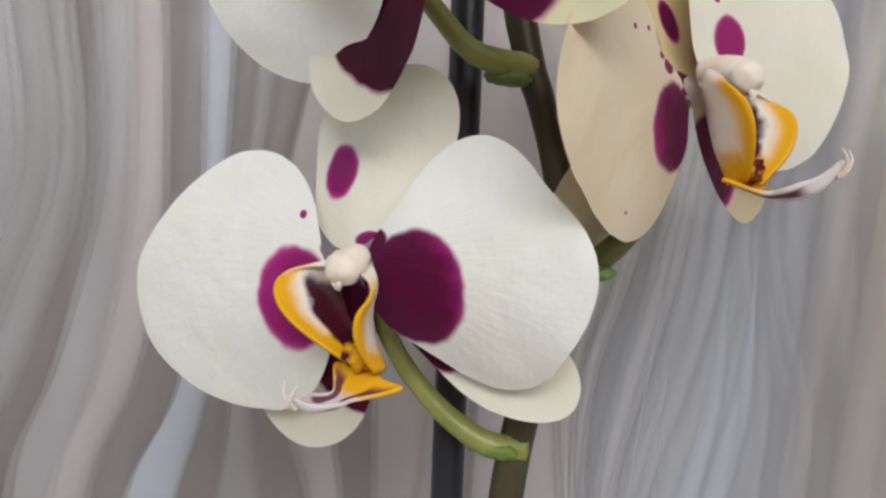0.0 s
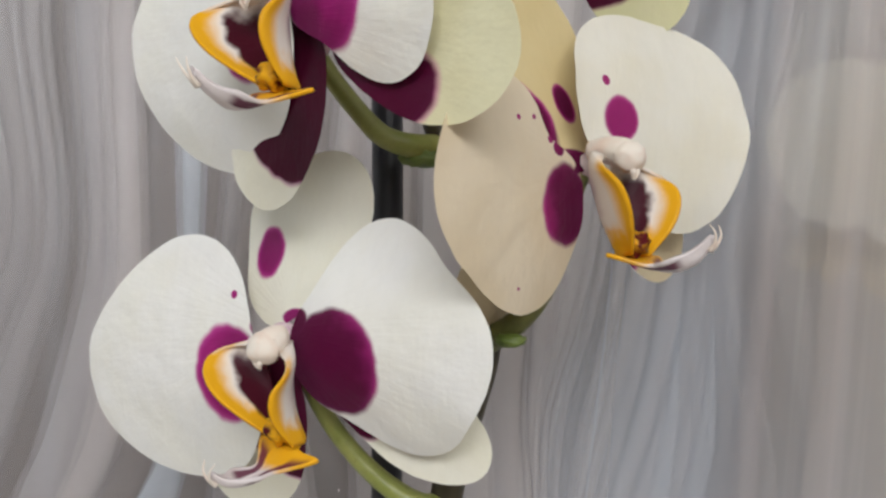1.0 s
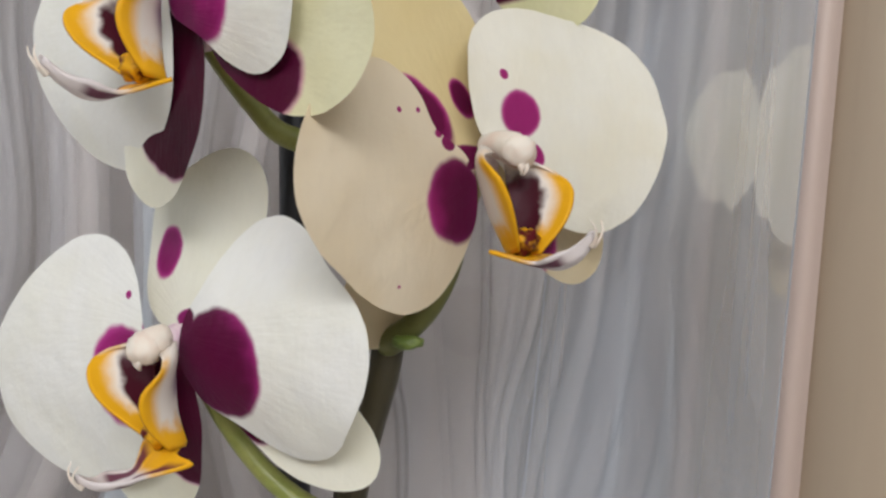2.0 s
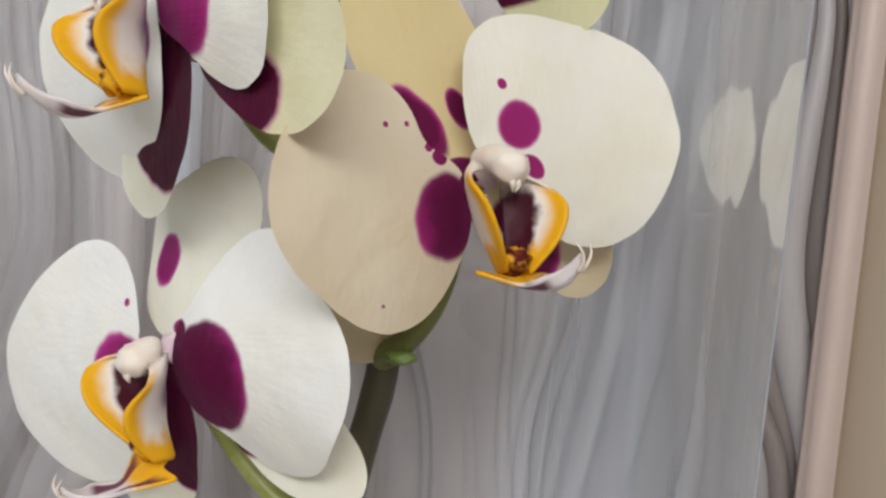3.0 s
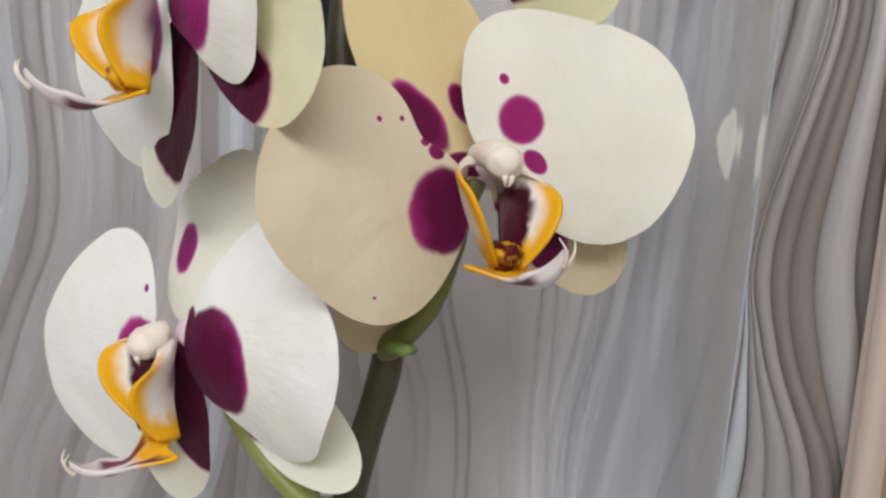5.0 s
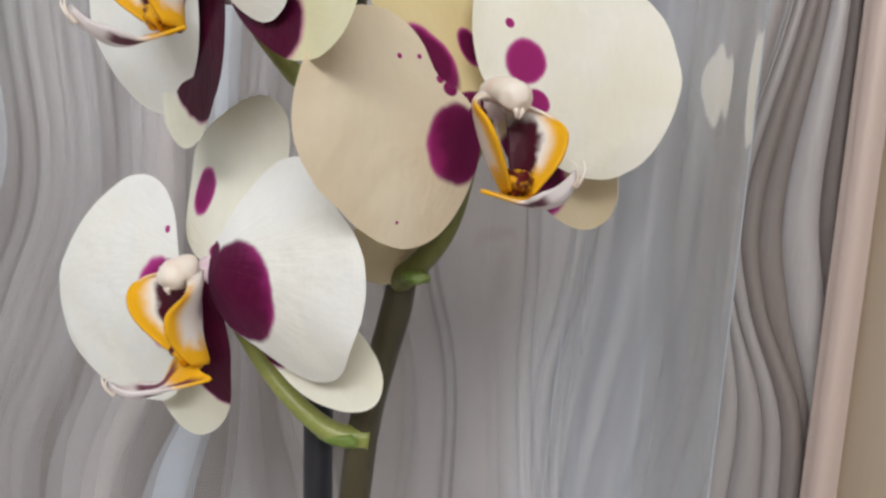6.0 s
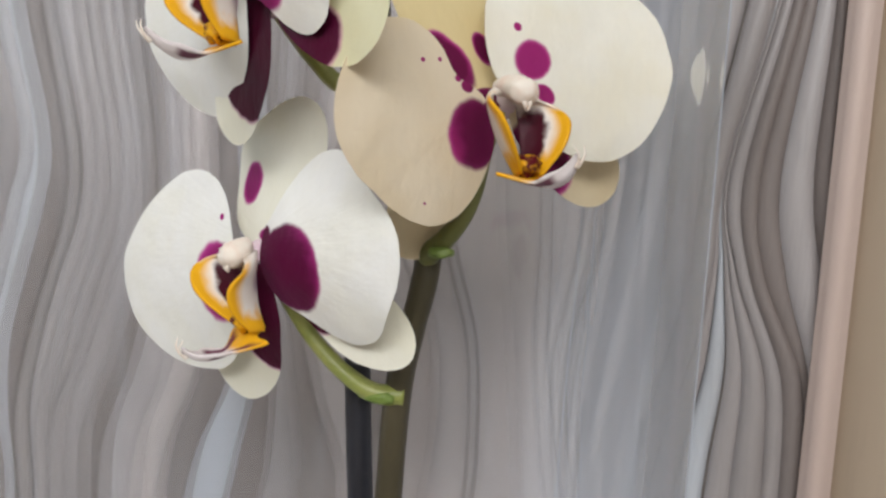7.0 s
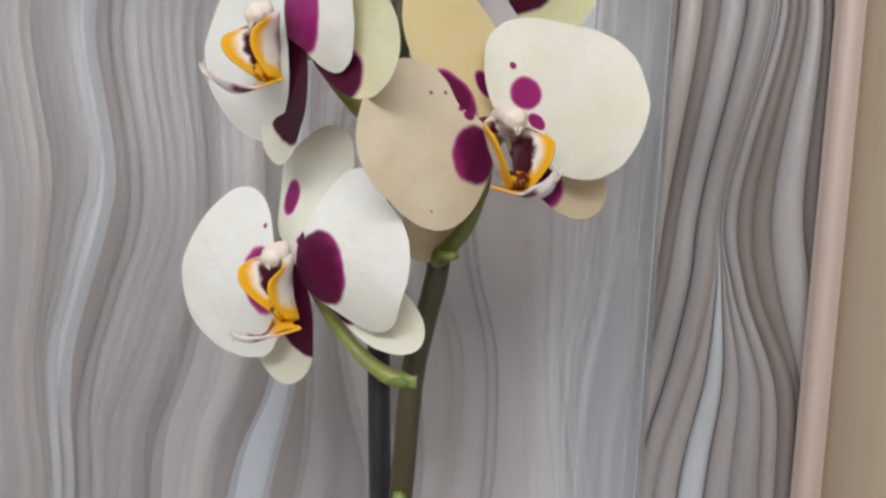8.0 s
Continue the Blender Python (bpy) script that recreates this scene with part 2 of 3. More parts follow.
FILM = film_material()
RIM = plain_material("film_rim", [(0.30, 0.32, 0.35), (0.38, 0.40, 0.43), (0.26, 0.27, 0.30)], 60, 0.35, 0.1, 0.0003, (1, 1, 0.1))
HEART = plain_material("flower_heart", [(0.62, 0.42, 0.50), (0.74, 0.62, 0.60), (0.42, 0.10, 0.28)], 220, 0.5, 0.2, 0.0005)
LOBE, LOBE_BACK, TONGUE, CALLUS, COLUMN = (lip_material("lip_" + k, k) for k in ("lobe", "lobe_back", "tongue", "callus", "column"))


# ---- mesh helpers ----
def part(name, bm, material, parent=None, label="", smooth=True):
    me = bpy.data.meshes.new(name)
    if smooth:
        for f in bm.faces:
            f.smooth = True
    bm.to_mesh(me)
    bm.free()
    me.materials.append(material)
    ob = new(name, me)
    ob.parent = parent
    return tagged(ob, label=label)


def add_box(bm, lo, hi, bevel=0.0):
    r = bmesh.ops.create_cube(bm, size=1.0)
    for v in r["verts"]:
        v.co = [lo[i] + (v.co[i] + 0.5) * (hi[i] - lo[i]) for i in range(3)]
    if bevel:
        bmesh.ops.bevel(bm, geom=list({e for v in r["verts"] for e in v.link_edges}), offset=bevel, segments=2, affect="EDGES")


def box(lo, hi, bevel=0.0):
    bm = bmesh.new()
    add_box(bm, lo, hi, bevel)
    return bm


def spline(points, n):
    """Catmull-Rom points along a few guide points."""
    P = [Vector(p) for p in points]
    P = [2 * P[0] - P[1]] + P + [2 * P[-1] - P[-2]]
    out = []
    for i in range(1, len(P) - 2):
        for k in range(n):
            t = k / n
            a, b, c, d = P[i - 1], P[i], P[i + 1], P[i + 2]
            out.append(0.5 * ((2 * b) + (c - a) * t + (2 * a - 5 * b + 4 * c - d) * t * t + (3 * b - a - 3 * c + d) * t ** 3))
    out.append(P[-2].copy())
    return out


def tube(points, radii, n=8, sides=14, wob=0.0, flat=1.0):
    """A closed tube along guide points, with its own radius at each of them."""
    C = spline(points, n)
    m = len(C)
    bm = bmesh.new()
    rings = []
    up = Vector((0.13, 0.97, 0.2))
    for i, c in enumerate(C):
        d = (C[min(i + 1, m - 1)] - C[max(i - 1, 0)]).normalized()
        s = d.cross(up).normalized()
        q = s.cross(d)
        f = i / (m - 1) * (len(radii) - 1)
        j = min(int(f), len(radii) - 2)
        r = radii[j] + (radii[j + 1] - radii[j]) * (f - j)
        r *= 1 + wob * noise.noise(c * 130)
        rings.append([bm.verts.new(c + s * r * math.cos(a) + q * r * flat * math.sin(a)) for a in [2 * math.pi * k / sides for k in range(sides)]])
    for A, B in zip(rings, rings[1:]):
        for k in range(sides):
            bm.faces.new((A[k], A[(k + 1) % sides], B[(k + 1) % sides], B[k]))
    bm.faces.new(rings[0][::-1])
    bm.faces.new(rings[-1])
    return bm


def blob(center, radii, seed=0.0, rough=0.05):
    bm = bmesh.new()
    bmesh.ops.create_icosphere(bm, subdivisions=3, radius=1.0)
    for v in bm.verts:
        k = 1 + rough * noise.noise(v.co * 2.2 + Vector((seed, 0, 0)))
        v.co = Vector([center[i] + v.co[i] * radii[i] * k for i in range(3)])
    return bm


def egg(a, b, deg, taper=0.0):
    """Outline of a sepal: half-length a along deg, half-width b, broader towards its tip for taper > 0."""
    c0, s0 = math.cos(radians(deg)), math.sin(radians(deg))

    def radius(th):
        p = math.cos(th) * c0 + math.sin(th) * s0
        q = -math.cos(th) * s0 + math.sin(th) * c0
        bb = b * (1 + taper * p)
        return a * bb / math.sqrt((bb * p) ** 2 + (a * q) ** 2)
    return radius


def wave(mean, *terms, dent=(0, 0, 10)):
    """Outline of a broad petal: a mean radius, cosine and sine terms of rising order, and a dent (degrees, depth, width)."""
    def radius(th):
        away = (math.degrees(th) - dent[0] + 180) % 360 - 180
        return mean - dent[1] * math.exp(-(away / dent[2]) ** 2) + sum(t * (math.cos if i % 2 == 0 else math.sin)((i // 2 + 1) * th) for i, t in enumerate(terms))
    return radius


def petal(center, radius, depth, ripple=0.5, seed=0.0, rings=16, segs=72, thick=0.45):
    """A thin curved blade in millimetres of the flower's plane. depth(u, v): how far it stands out towards the viewer."""
    bm = bmesh.new()
    cu, cv = center

    def point(u, v, rho, side):
        n = depth(u, v)
        n += ripple * rho ** 2 * 1.7 * noise.noise(Vector((u * 0.055 + seed, v * 0.055, seed)))
        n += ripple * 0.7 * rho * noise.noise(Vector((u * 0.10 - seed, v * 0.10, 7.0)))
        n += ripple * 0.25 * noise.noise(Vector((u * 0.2, v * 0.2 + seed, 3.0)))
        n -= side * thick * math.sqrt(max(0.0, 1 - rho ** 6))
        return Vector((u, -n, v)) / 1000

    layers = []
    for side in (0, 1):
        grid = []
        for i in range(1, rings + 1):
            rho = (i / rings) ** 0.85
            row = []
            for k in range(segs):
                th = 2 * math.pi * k / segs
                ring = Vector((math.cos(th), math.sin(th), 0)); r = radius(th) * rho * (1 + rho * (0.014 * noise.noise(ring * 2.2 + Vector((seed, 0, 1))) + 0.008 * noise.noise(ring * 6.5 + Vector((0, seed, 2)))))
                row.append(None if side == 1 and i == rings else bm.verts.new(point(cu + r * math.cos(th), cv + r * math.sin(th), rho, side)))
            grid.append(row)
        if side == 1:
            grid[-1] = layers[0][1][-1]
        layers.append((bm.verts.new(point(cu, cv, 0.0, side)), grid))
    for side, (mid, grid) in enumerate(layers):
        def face(*vs):
            bm.faces.new(vs if side == 0 else vs[::-1])
        for k in range(segs):
            k2 = (k + 1) % segs
            face(mid, grid[0][k2], grid[0][k])
            for A, B in zip(grid, grid[1:]):
                face(A[k], A[k2], B[k2], B[k])
    rim = set(layers[0][1][-1])
    for e in bm.edges:
        if e.verts[0] in rim and e.verts[1] in rim:
            e.smooth = False
    return bm


def sheet(fn, na, nb, thick, outer=-1):
    """A thin sheet over (a, b) in 0..1 with thickness and UVs. fn gives millimetres: u, n, v."""
    bm = bmesh.new()
    uvl = bm.loops.layers.uv.new("UVMap")
    P = [[Vector((p[0], -p[1], p[2])) / 1000 for p in [fn(i / na, j / nb) for j in range(nb + 1)]] for i in range(na + 1)]
    sides = []
    for s in (0, 1):
        rows = []
        for i in range(na + 1):
            row = []
            for j in range(nb + 1):
                da = P[min(i + 1, na)][j] - P[max(i - 1, 0)][j]
                db = P[i][min(j + 1, nb)] - P[i][max(j - 1, 0)]
                nrm = da.cross(db)
                nrm = nrm.normalized() if nrm.length > 1e-12 else Vector((0, 0, 0))
                row.append(bm.verts.new(P[i][j] + nrm * (thick / 1000) * (s - 0.5)))
            rows.append(row)
        sides.append(rows)

    def face(quad, slot=0):
        f = bm.faces.new([q[0] for q in quad])
        f.material_index = slot
        for l, q in zip(f.loops, quad):
            l[uvl].uv = (q[1] / na, q[2] / nb)
    for s, R in enumerate(sides):
        for i in range(na):
            for j in range(nb):
                q = [(R[i][j], i, j), (R[i + 1][j], i + 1, j), (R[i + 1][j + 1], i + 1, j + 1), (R[i][j + 1], i, j + 1)]
                face(q if s else q[::-1], 1 if s == outer else 0)
    T, S = sides[1], sides[0]
    for i in range(na):
        for j in (0, nb):
            face([(T[i][j], i, j), (S[i][j], i, j), (S[i + 1][j], i + 1, j), (T[i + 1][j], i + 1, j)])
    for j in range(nb):
        for i in (0, na):
            face([(T[i][j], i, j), (T[i][j + 1], i, j + 1), (S[i][j + 1], i, j + 1), (S[i][j], i, j)])
    bmesh.ops.recalc_face_normals(bm, faces=bm.faces)
    return bm


# ---- the room ----
WALL_Y = 0.345
EDGE_X = 0.125
tagged(part("floor", box((-1.9, -1.9, -0.1), (1.9, 0.5, 0.0)), FLOORM, smooth=False), "brown wooden floor of the room", "floor", kind="structure")
tagged(part("ceiling", box((-1.9, -1.9, 2.6), (1.9, 0.5, 2.7)), CEIL, smooth=False), "plain white painted ceiling", "ceiling", kind="structure")
north = tagged(part("wall_north", box((-1.9, WALL_Y, 0.0), (1.9, 0.5, 2.6)), BASE, smooth=False),
               "taupe wall panel with embossed wavy strands behind the orchid", "wall", kind="structure")
bm = box((-1.9, -1.8, 0.0), (-1.8, -1.3, 2.6))
add_box(bm, (-1.9, 0.1, 0.0), (-1.8, WALL_Y, 2.6))
add_box(bm, (-1.9, -1.3, 0.0), (-1.8, 0.1, 1.05))
add_box(bm, (-1.9, -1.3, 2.45), (-1.8, 0.1, 2.6))
tagged(part("wall_west", bm, PAINT, smooth=False), "plain light painted wall with a window", "wall", kind="structure")
tagged(part("wall_east", box((1.8, -1.8, 0.0), (1.9, WALL_Y, 2.6)), PAINT, smooth=False), "plain light painted side wall", "wall", kind="structure")
bm = box((-1.9, -1.9, 0.0), (-0.5, -1.8, 2.6))
add_box(bm, (1.5, -1.9, 0.0), (1.9, -1.8, 2.6))
add_box(bm, (-0.5, -1.9, 0.0), (1.5, -1.8, 1.95))
add_box(bm, (-0.5, -1.9, 2.55), (1.5, -1.8, 2.6))
tagged(part("wall_south", bm, PAINT, smooth=False), "plain light painted wall with a high window", "wall", kind="structure")
win = tagged(new("window_1"), "white framed window that lets in the daylight", "window", kind="structure")
for lo, hi in (((-1.87, -1.3, 1.05), (-1.82, 0.1, 1.11)), ((-1.87, -1.3, 2.39), (-1.82, 0.1, 2.45)), ((-1.87, -1.3, 1.11), (-1.82, -1.24, 2.39)),
               ((-1.87, 0.04, 1.11), (-1.82, 0.1, 2.39)), ((-1.87, -0.63, 1.11), (-1.82, -0.57, 2.39))):
    part("window_frame", box(lo, hi, 0.006), FRAME, win, smooth=False)
win2 = tagged(new("window_2"), "white framed high window", "window", kind="structure")
for lo, hi in (((-0.5, -1.87, 1.95), (1.5, -1.82, 2.0)), ((-0.5, -1.87, 2.5), (1.5, -1.82, 2.55)), ((-0.5, -1.87, 2.0), (-0.45, -1.82, 2.5)), ((1.45, -1.87, 2.0), (1.5, -1.82, 2.5))):
    part("window_frame", box(lo, hi, 0.006), FRAME, win2, smooth=False)

tagged(part("shelf", box((-0.45, 0.02, 0.87), (EDGE_X, WALL_Y - 0.012, 0.90), 0.003), FRAME), "plain white board that carries the orchid", "shelf", kind="structure")

# casing at the edge of the panel
trim = tagged(new("trim"), "beige painted casing along the edge of the wavy panel", "trim", kind="structure")
part("casing_edge", box((EDGE_X, WALL_Y - 0.012, 0.0), (EDGE_X + 0.0115, WALL_Y, 2.6), 0.002), PINK, trim, "pinkish beige edge strip")
part("casing_board", box((EDGE_X + 0.0115, WALL_Y - 0.008, 0.0), (EDGE_X + 0.085, WALL_Y, 2.6), 0.0015), TAN, trim, "tan board")


# ---- flowers ----
def flower(name, label, place, yaw, pitch, roll, pale, tinge, magenta, blades, lip):
    """An orchid bloom. blades: (part name, centre, outline, depth, ripple, blotches, darkness, separate tint if any).
    """
    root = tagged(new(name), label, "orchid bloom", group="blooms on the stem")
    root.matrix_world = pose(*place, pitch, roll, yaw)
    for i, (kind, center, radius, depth, ripple, patches, dark, *own) in enumerate(blades):
        tints = (own[0], [c * k for c, k in zip(own[0], (0.98, 0.96, 0.90))]) if own else (pale, tinge)
        part(kind, petal(center, radius, depth, ripple, seed=1.7 * i + place[0] * 90), petal_material(f"{name}_{kind}_{i}", *[[c * k for c, k in zip(p, (1, 1, 1) if kind == "petal" else (0.99, 0.975, 0.88))] for p in tints], patches, dark, magenta), root)
    lu, ln, lv, turn, tall = lip
    holder = part("lip", sheet(lip_tongue(lu, ln, lv, turn), 34, 16, 0.7), TONGUE, root, "yellow and white lip with maroon bars")
    for s in (-1, 1):
        lobe = part("side_lobe", sheet(lip_lobe(lu, ln, lv, turn, s, tall * 0.98), 26, 16, 0.6, 1 if s > 0 else 0), LOBE, holder, "white lobe with a yellow rim")
        lobe.data.materials.append(LOBE_BACK)
        part("tendril", tendril(lu, ln, lv, turn, s), COLUMN, holder)
    part("callus", blob(at_lip(lu, ln, lv, turn, 0, 3.0, 1.6), (0.0030, 0.0030, 0.0026), lu, 0.45), CALLUS, holder, "yellow callus flecked with maroon")
    cu, back, (hu, hv) = turn[3], turn[4], turn[5]
    col = part("column", tube([at_lip(lu, ln, lv, turn, *p) for p in ((cu, back, 17.4 * tall), (cu, back * 0.4, 17.2 * tall), (cu, 1.2, 16.2 * tall), (cu, 2.8, 14.6 * tall))], [0.0020, 0.0027, 0.0032, 0.0020], 7, 18, 0.05), COLUMN, root, "waxy cream column")
    part("anther_cap", blob(at_lip(lu, ln, lv, turn, cu, 2.6, 15.6 * tall), (0.0035, 0.0030, 0.0032), lu + 4, 0.14), COLUMN, col)
    for k in (-1, 1):
        part("rostellum", tube([at_lip(lu, ln, lv, turn, *p) for p in ((0.6 * k + cu, 3.2, 14.2 * tall), (0.7 * k + cu, 3.9, 13.0 * tall), (0.3 * k + cu, 3.6, 11.8 * tall))], [0.0009, 0.0006, 0.00012], 5, 8), COLUMN, col)
    part("receptacle", blob((hu / 1000, 0.0060, hv / 1000), (0.0040, 0.0024, 0.0040), lu, 0.1), HEART, root)
    return root


def at_lip(lu, ln, lv, turn, u, n, v):
    """A place of the lip in metres of the flower's frame; turn: degrees by which it swings sideways, and its slant."""
    c, s = math.cos(radians(turn[0])), math.sin(radians(turn[0]))
    return Vector((lu + c * u + s * n + turn[1] * max(0.0, 15.5 - max(0.0, v)) ** 2 / 15.5, -(ln + c * n - s * u), lv + v)) / 1000


def lip_tongue(lu, ln, lv, turn):
    """The middle lobe: an arrow with two barbs near its base and a long narrow tip that curls up."""
    def fn(a, b):
        w = b * 2 - 1
        barb = math.exp(-((a - 0.22) / 0.10) ** 2)
        half = 1.8 * (1 - a) ** 0.5 + 6.8 * barb + 3.3 * math.exp(-((a - 0.62) / 0.22) ** 2) * (1 - a) ** 0.4 + 0.25
        n = 1.5 + 17.5 * a - 2.6 * abs(w) * barb
        v = -3.0 * math.sin(math.pi * a * 0.85) + 3.6 * a ** 5 + 3.4 * w * w * min(1.0, max(0.0, (a - 0.34) * 3)) * (1.25 - a) - 0.6
        v += 1.6 * abs(w) * barb + 0.5 * noise.noise(Vector((a * 4, w * 2, lu))) - turn[2] * a
        p = at_lip(lu, ln, lv, turn, half * w, n, v) * 1000
        return p[0], -p[1], p[2]
    return fn


def lip_lobe(lu, ln, lv, turn, s, tall):
    """A side lobe: a hollow wing that widens upwards, bends forward at its rim and closes in again beside the column."""
    def fn(a, b):
        wing = math.sin(math.pi * (0.04 + 0.62 * a))
        if a > 0.70:
            wing *= math.sqrt(max(0.0, 1 - ((a - 0.70) / 0.305) ** 2)) * 0.9 + 0.1
        rim = 2.0 + 9.6 * turn[6] * wing
        inner = 1.0 + 2.6 * math.sin(math.pi * a * 0.75)
        fold = 0.25 + 0.75 * math.sin(math.pi * min(1.0, 0.08 + 0.86 * a))
        u = s * (inner + (rim - inner) * (b - 0.16 * b ** 4 * fold))
        n = -3.2 + 10.5 * b ** 1.35 * fold + 3.2 * (1 - a) ** 1.5
        v = -0.8 + tall * (17.6 * a ** 0.92 - 2.2 * b * b * max(0.0, a - 0.55) / 0.45) + 0.5 * b
        n += 0.4 * noise.noise(Vector((a * 3 + s, b * 3, lu)))
        p = at_lip(lu, ln, lv, turn, u, n, v) * 1000
        return p[0], -p[1], p[2]
    return fn


def tendril(lu, ln, lv, turn, s):
    lift = -0.2 - turn[2]
    pts = [(0.2 * s, 18.3, lift), (0.5 * s, 19.6, lift + 1.2), (1.0 * s, 20.2, lift + 2.8), (1.6 * s, 19.6, lift + 4.4)]
    return tube([at_lip(lu, ln, lv, turn, *p) for p in pts], [0.0005, 0.0003, 0.0002, 0.00008], 6, 8)


WHITE, WHITE2 = (0.89, 0.88, 0.84), (0.87, 0.855, 0.78)
# cream darkened and warmed: the weaker light on this bloom is in the colour
SHADED_CREAM, SHADED_CREAM2 = (0.78, 0.675, 0.51), (0.745, 0.625, 0.44)

flower("orchid_flower", "white orchid bloom with magenta blotches and yellow lip", (-0.0141, 0.1607, 1.1906), -16.3, 2.4, 0, WHITE, WHITE2, MAGENTA, [
    ("dorsal_sepal", (-3.7, 19.2), wave(16.6, -0.2, 0.4, -1.1, 2.2, -0.1, 1.3, 0.3, -0.7), lambda u, v: -5.5 - 0.22 * v + 0.012 * (u + 2) ** 2 * -0.5, 0.6,
     [(-11.2, 14.8, 4.2, 5.6, -4, 1), (0, 2, 4, 2.0, 0, 1)], 0.35),
    ("lateral_sepal", (-13.5, -24.4), egg(22.8, 14.7, 242, 0.12), lambda u, v: -4.1 + 0.27 * (v + 8), 0.6, [(-1, -19, 16.0, 15.0, 60, 1)], 0.95),
    ("lateral_sepal", (23.1, -14.5), egg(20.8, 9.5, -24, 0.15), lambda u, v: -5.4 - 0.19 * u, 0.6, [(15, -12.5, 10, 8.0, -24, 1)], 0.95),
    ("petal", (-30.3, -11.8), wave(26.7, -0.1, -0.2, -0.8, 0.8, -0.9, -1.6, 0.1, -0.3), lambda u, v: -0.6 - 0.013 * u - 0.007 * (v + 8) ** 2, 0.8,
     [(-14.0, -11.0, 9.0, 10.5, 0, 1), (-14.2, 5.8, 0.9, 0.9, 0, 1), (-5, -1, 4, 2.2, -20, 1)], 0.45),
    ("petal", (23.7, 0.7), wave(21.7, 0.8, -0.1, 0.1, -0.5, 0.1, -1.3, 0.7, 1.3), lambda u, v: 0.4 - 0.013 * u - 0.0145 * (v - 0.5) ** 2 - 0.0018 * (u - 20) ** 2, 0.8,
     [(13.4, -4.6, 10.4, 11.0, 0, 1), (3.2, 2.4, 3.8, 2.6, 30, 1), (7, -6, 10, 8, 0, 1)], 0.85),
], (2.4, 6.0, -18.0, (-14, 0.58, 5.0, 2.2, -2.0, (-3.5, -3.0), 1.22), 1.06))

flower("orchid_flower", "cream orchid bloom with magenta spots and yellow lip", (0.0454, 0.1729, 1.2281), 47.6, -6.1, 0, SHADED_CREAM, SHADED_CREAM2, (0.34, 0.024, 0.155), [
    # deeper yellow tint that includes the shade on this sepal
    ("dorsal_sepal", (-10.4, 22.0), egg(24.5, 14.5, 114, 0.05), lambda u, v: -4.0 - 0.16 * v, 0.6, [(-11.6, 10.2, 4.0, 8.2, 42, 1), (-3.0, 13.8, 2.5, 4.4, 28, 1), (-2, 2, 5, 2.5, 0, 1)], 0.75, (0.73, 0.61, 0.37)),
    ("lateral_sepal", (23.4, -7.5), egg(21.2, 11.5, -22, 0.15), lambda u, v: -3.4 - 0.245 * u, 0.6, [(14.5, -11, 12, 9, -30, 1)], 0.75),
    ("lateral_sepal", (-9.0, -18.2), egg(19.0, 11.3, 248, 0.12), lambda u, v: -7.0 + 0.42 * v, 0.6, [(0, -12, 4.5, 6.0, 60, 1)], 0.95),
    # right petal: the brighter light on it is put into a paler tint
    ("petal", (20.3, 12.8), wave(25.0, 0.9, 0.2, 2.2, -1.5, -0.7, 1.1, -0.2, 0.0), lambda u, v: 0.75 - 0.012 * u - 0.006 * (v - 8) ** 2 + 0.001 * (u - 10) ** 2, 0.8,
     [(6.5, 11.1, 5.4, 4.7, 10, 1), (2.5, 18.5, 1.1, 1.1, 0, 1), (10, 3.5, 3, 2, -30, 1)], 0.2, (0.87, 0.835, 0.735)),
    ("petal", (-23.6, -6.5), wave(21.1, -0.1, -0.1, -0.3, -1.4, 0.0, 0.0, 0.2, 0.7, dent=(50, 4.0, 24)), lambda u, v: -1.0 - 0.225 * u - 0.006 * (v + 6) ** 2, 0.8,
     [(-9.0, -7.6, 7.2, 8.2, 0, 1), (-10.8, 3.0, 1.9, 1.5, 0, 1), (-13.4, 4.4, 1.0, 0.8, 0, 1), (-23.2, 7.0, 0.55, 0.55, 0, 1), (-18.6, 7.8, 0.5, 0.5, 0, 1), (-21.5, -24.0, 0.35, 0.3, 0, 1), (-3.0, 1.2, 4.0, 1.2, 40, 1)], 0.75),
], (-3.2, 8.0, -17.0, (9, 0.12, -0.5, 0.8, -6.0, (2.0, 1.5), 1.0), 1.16))

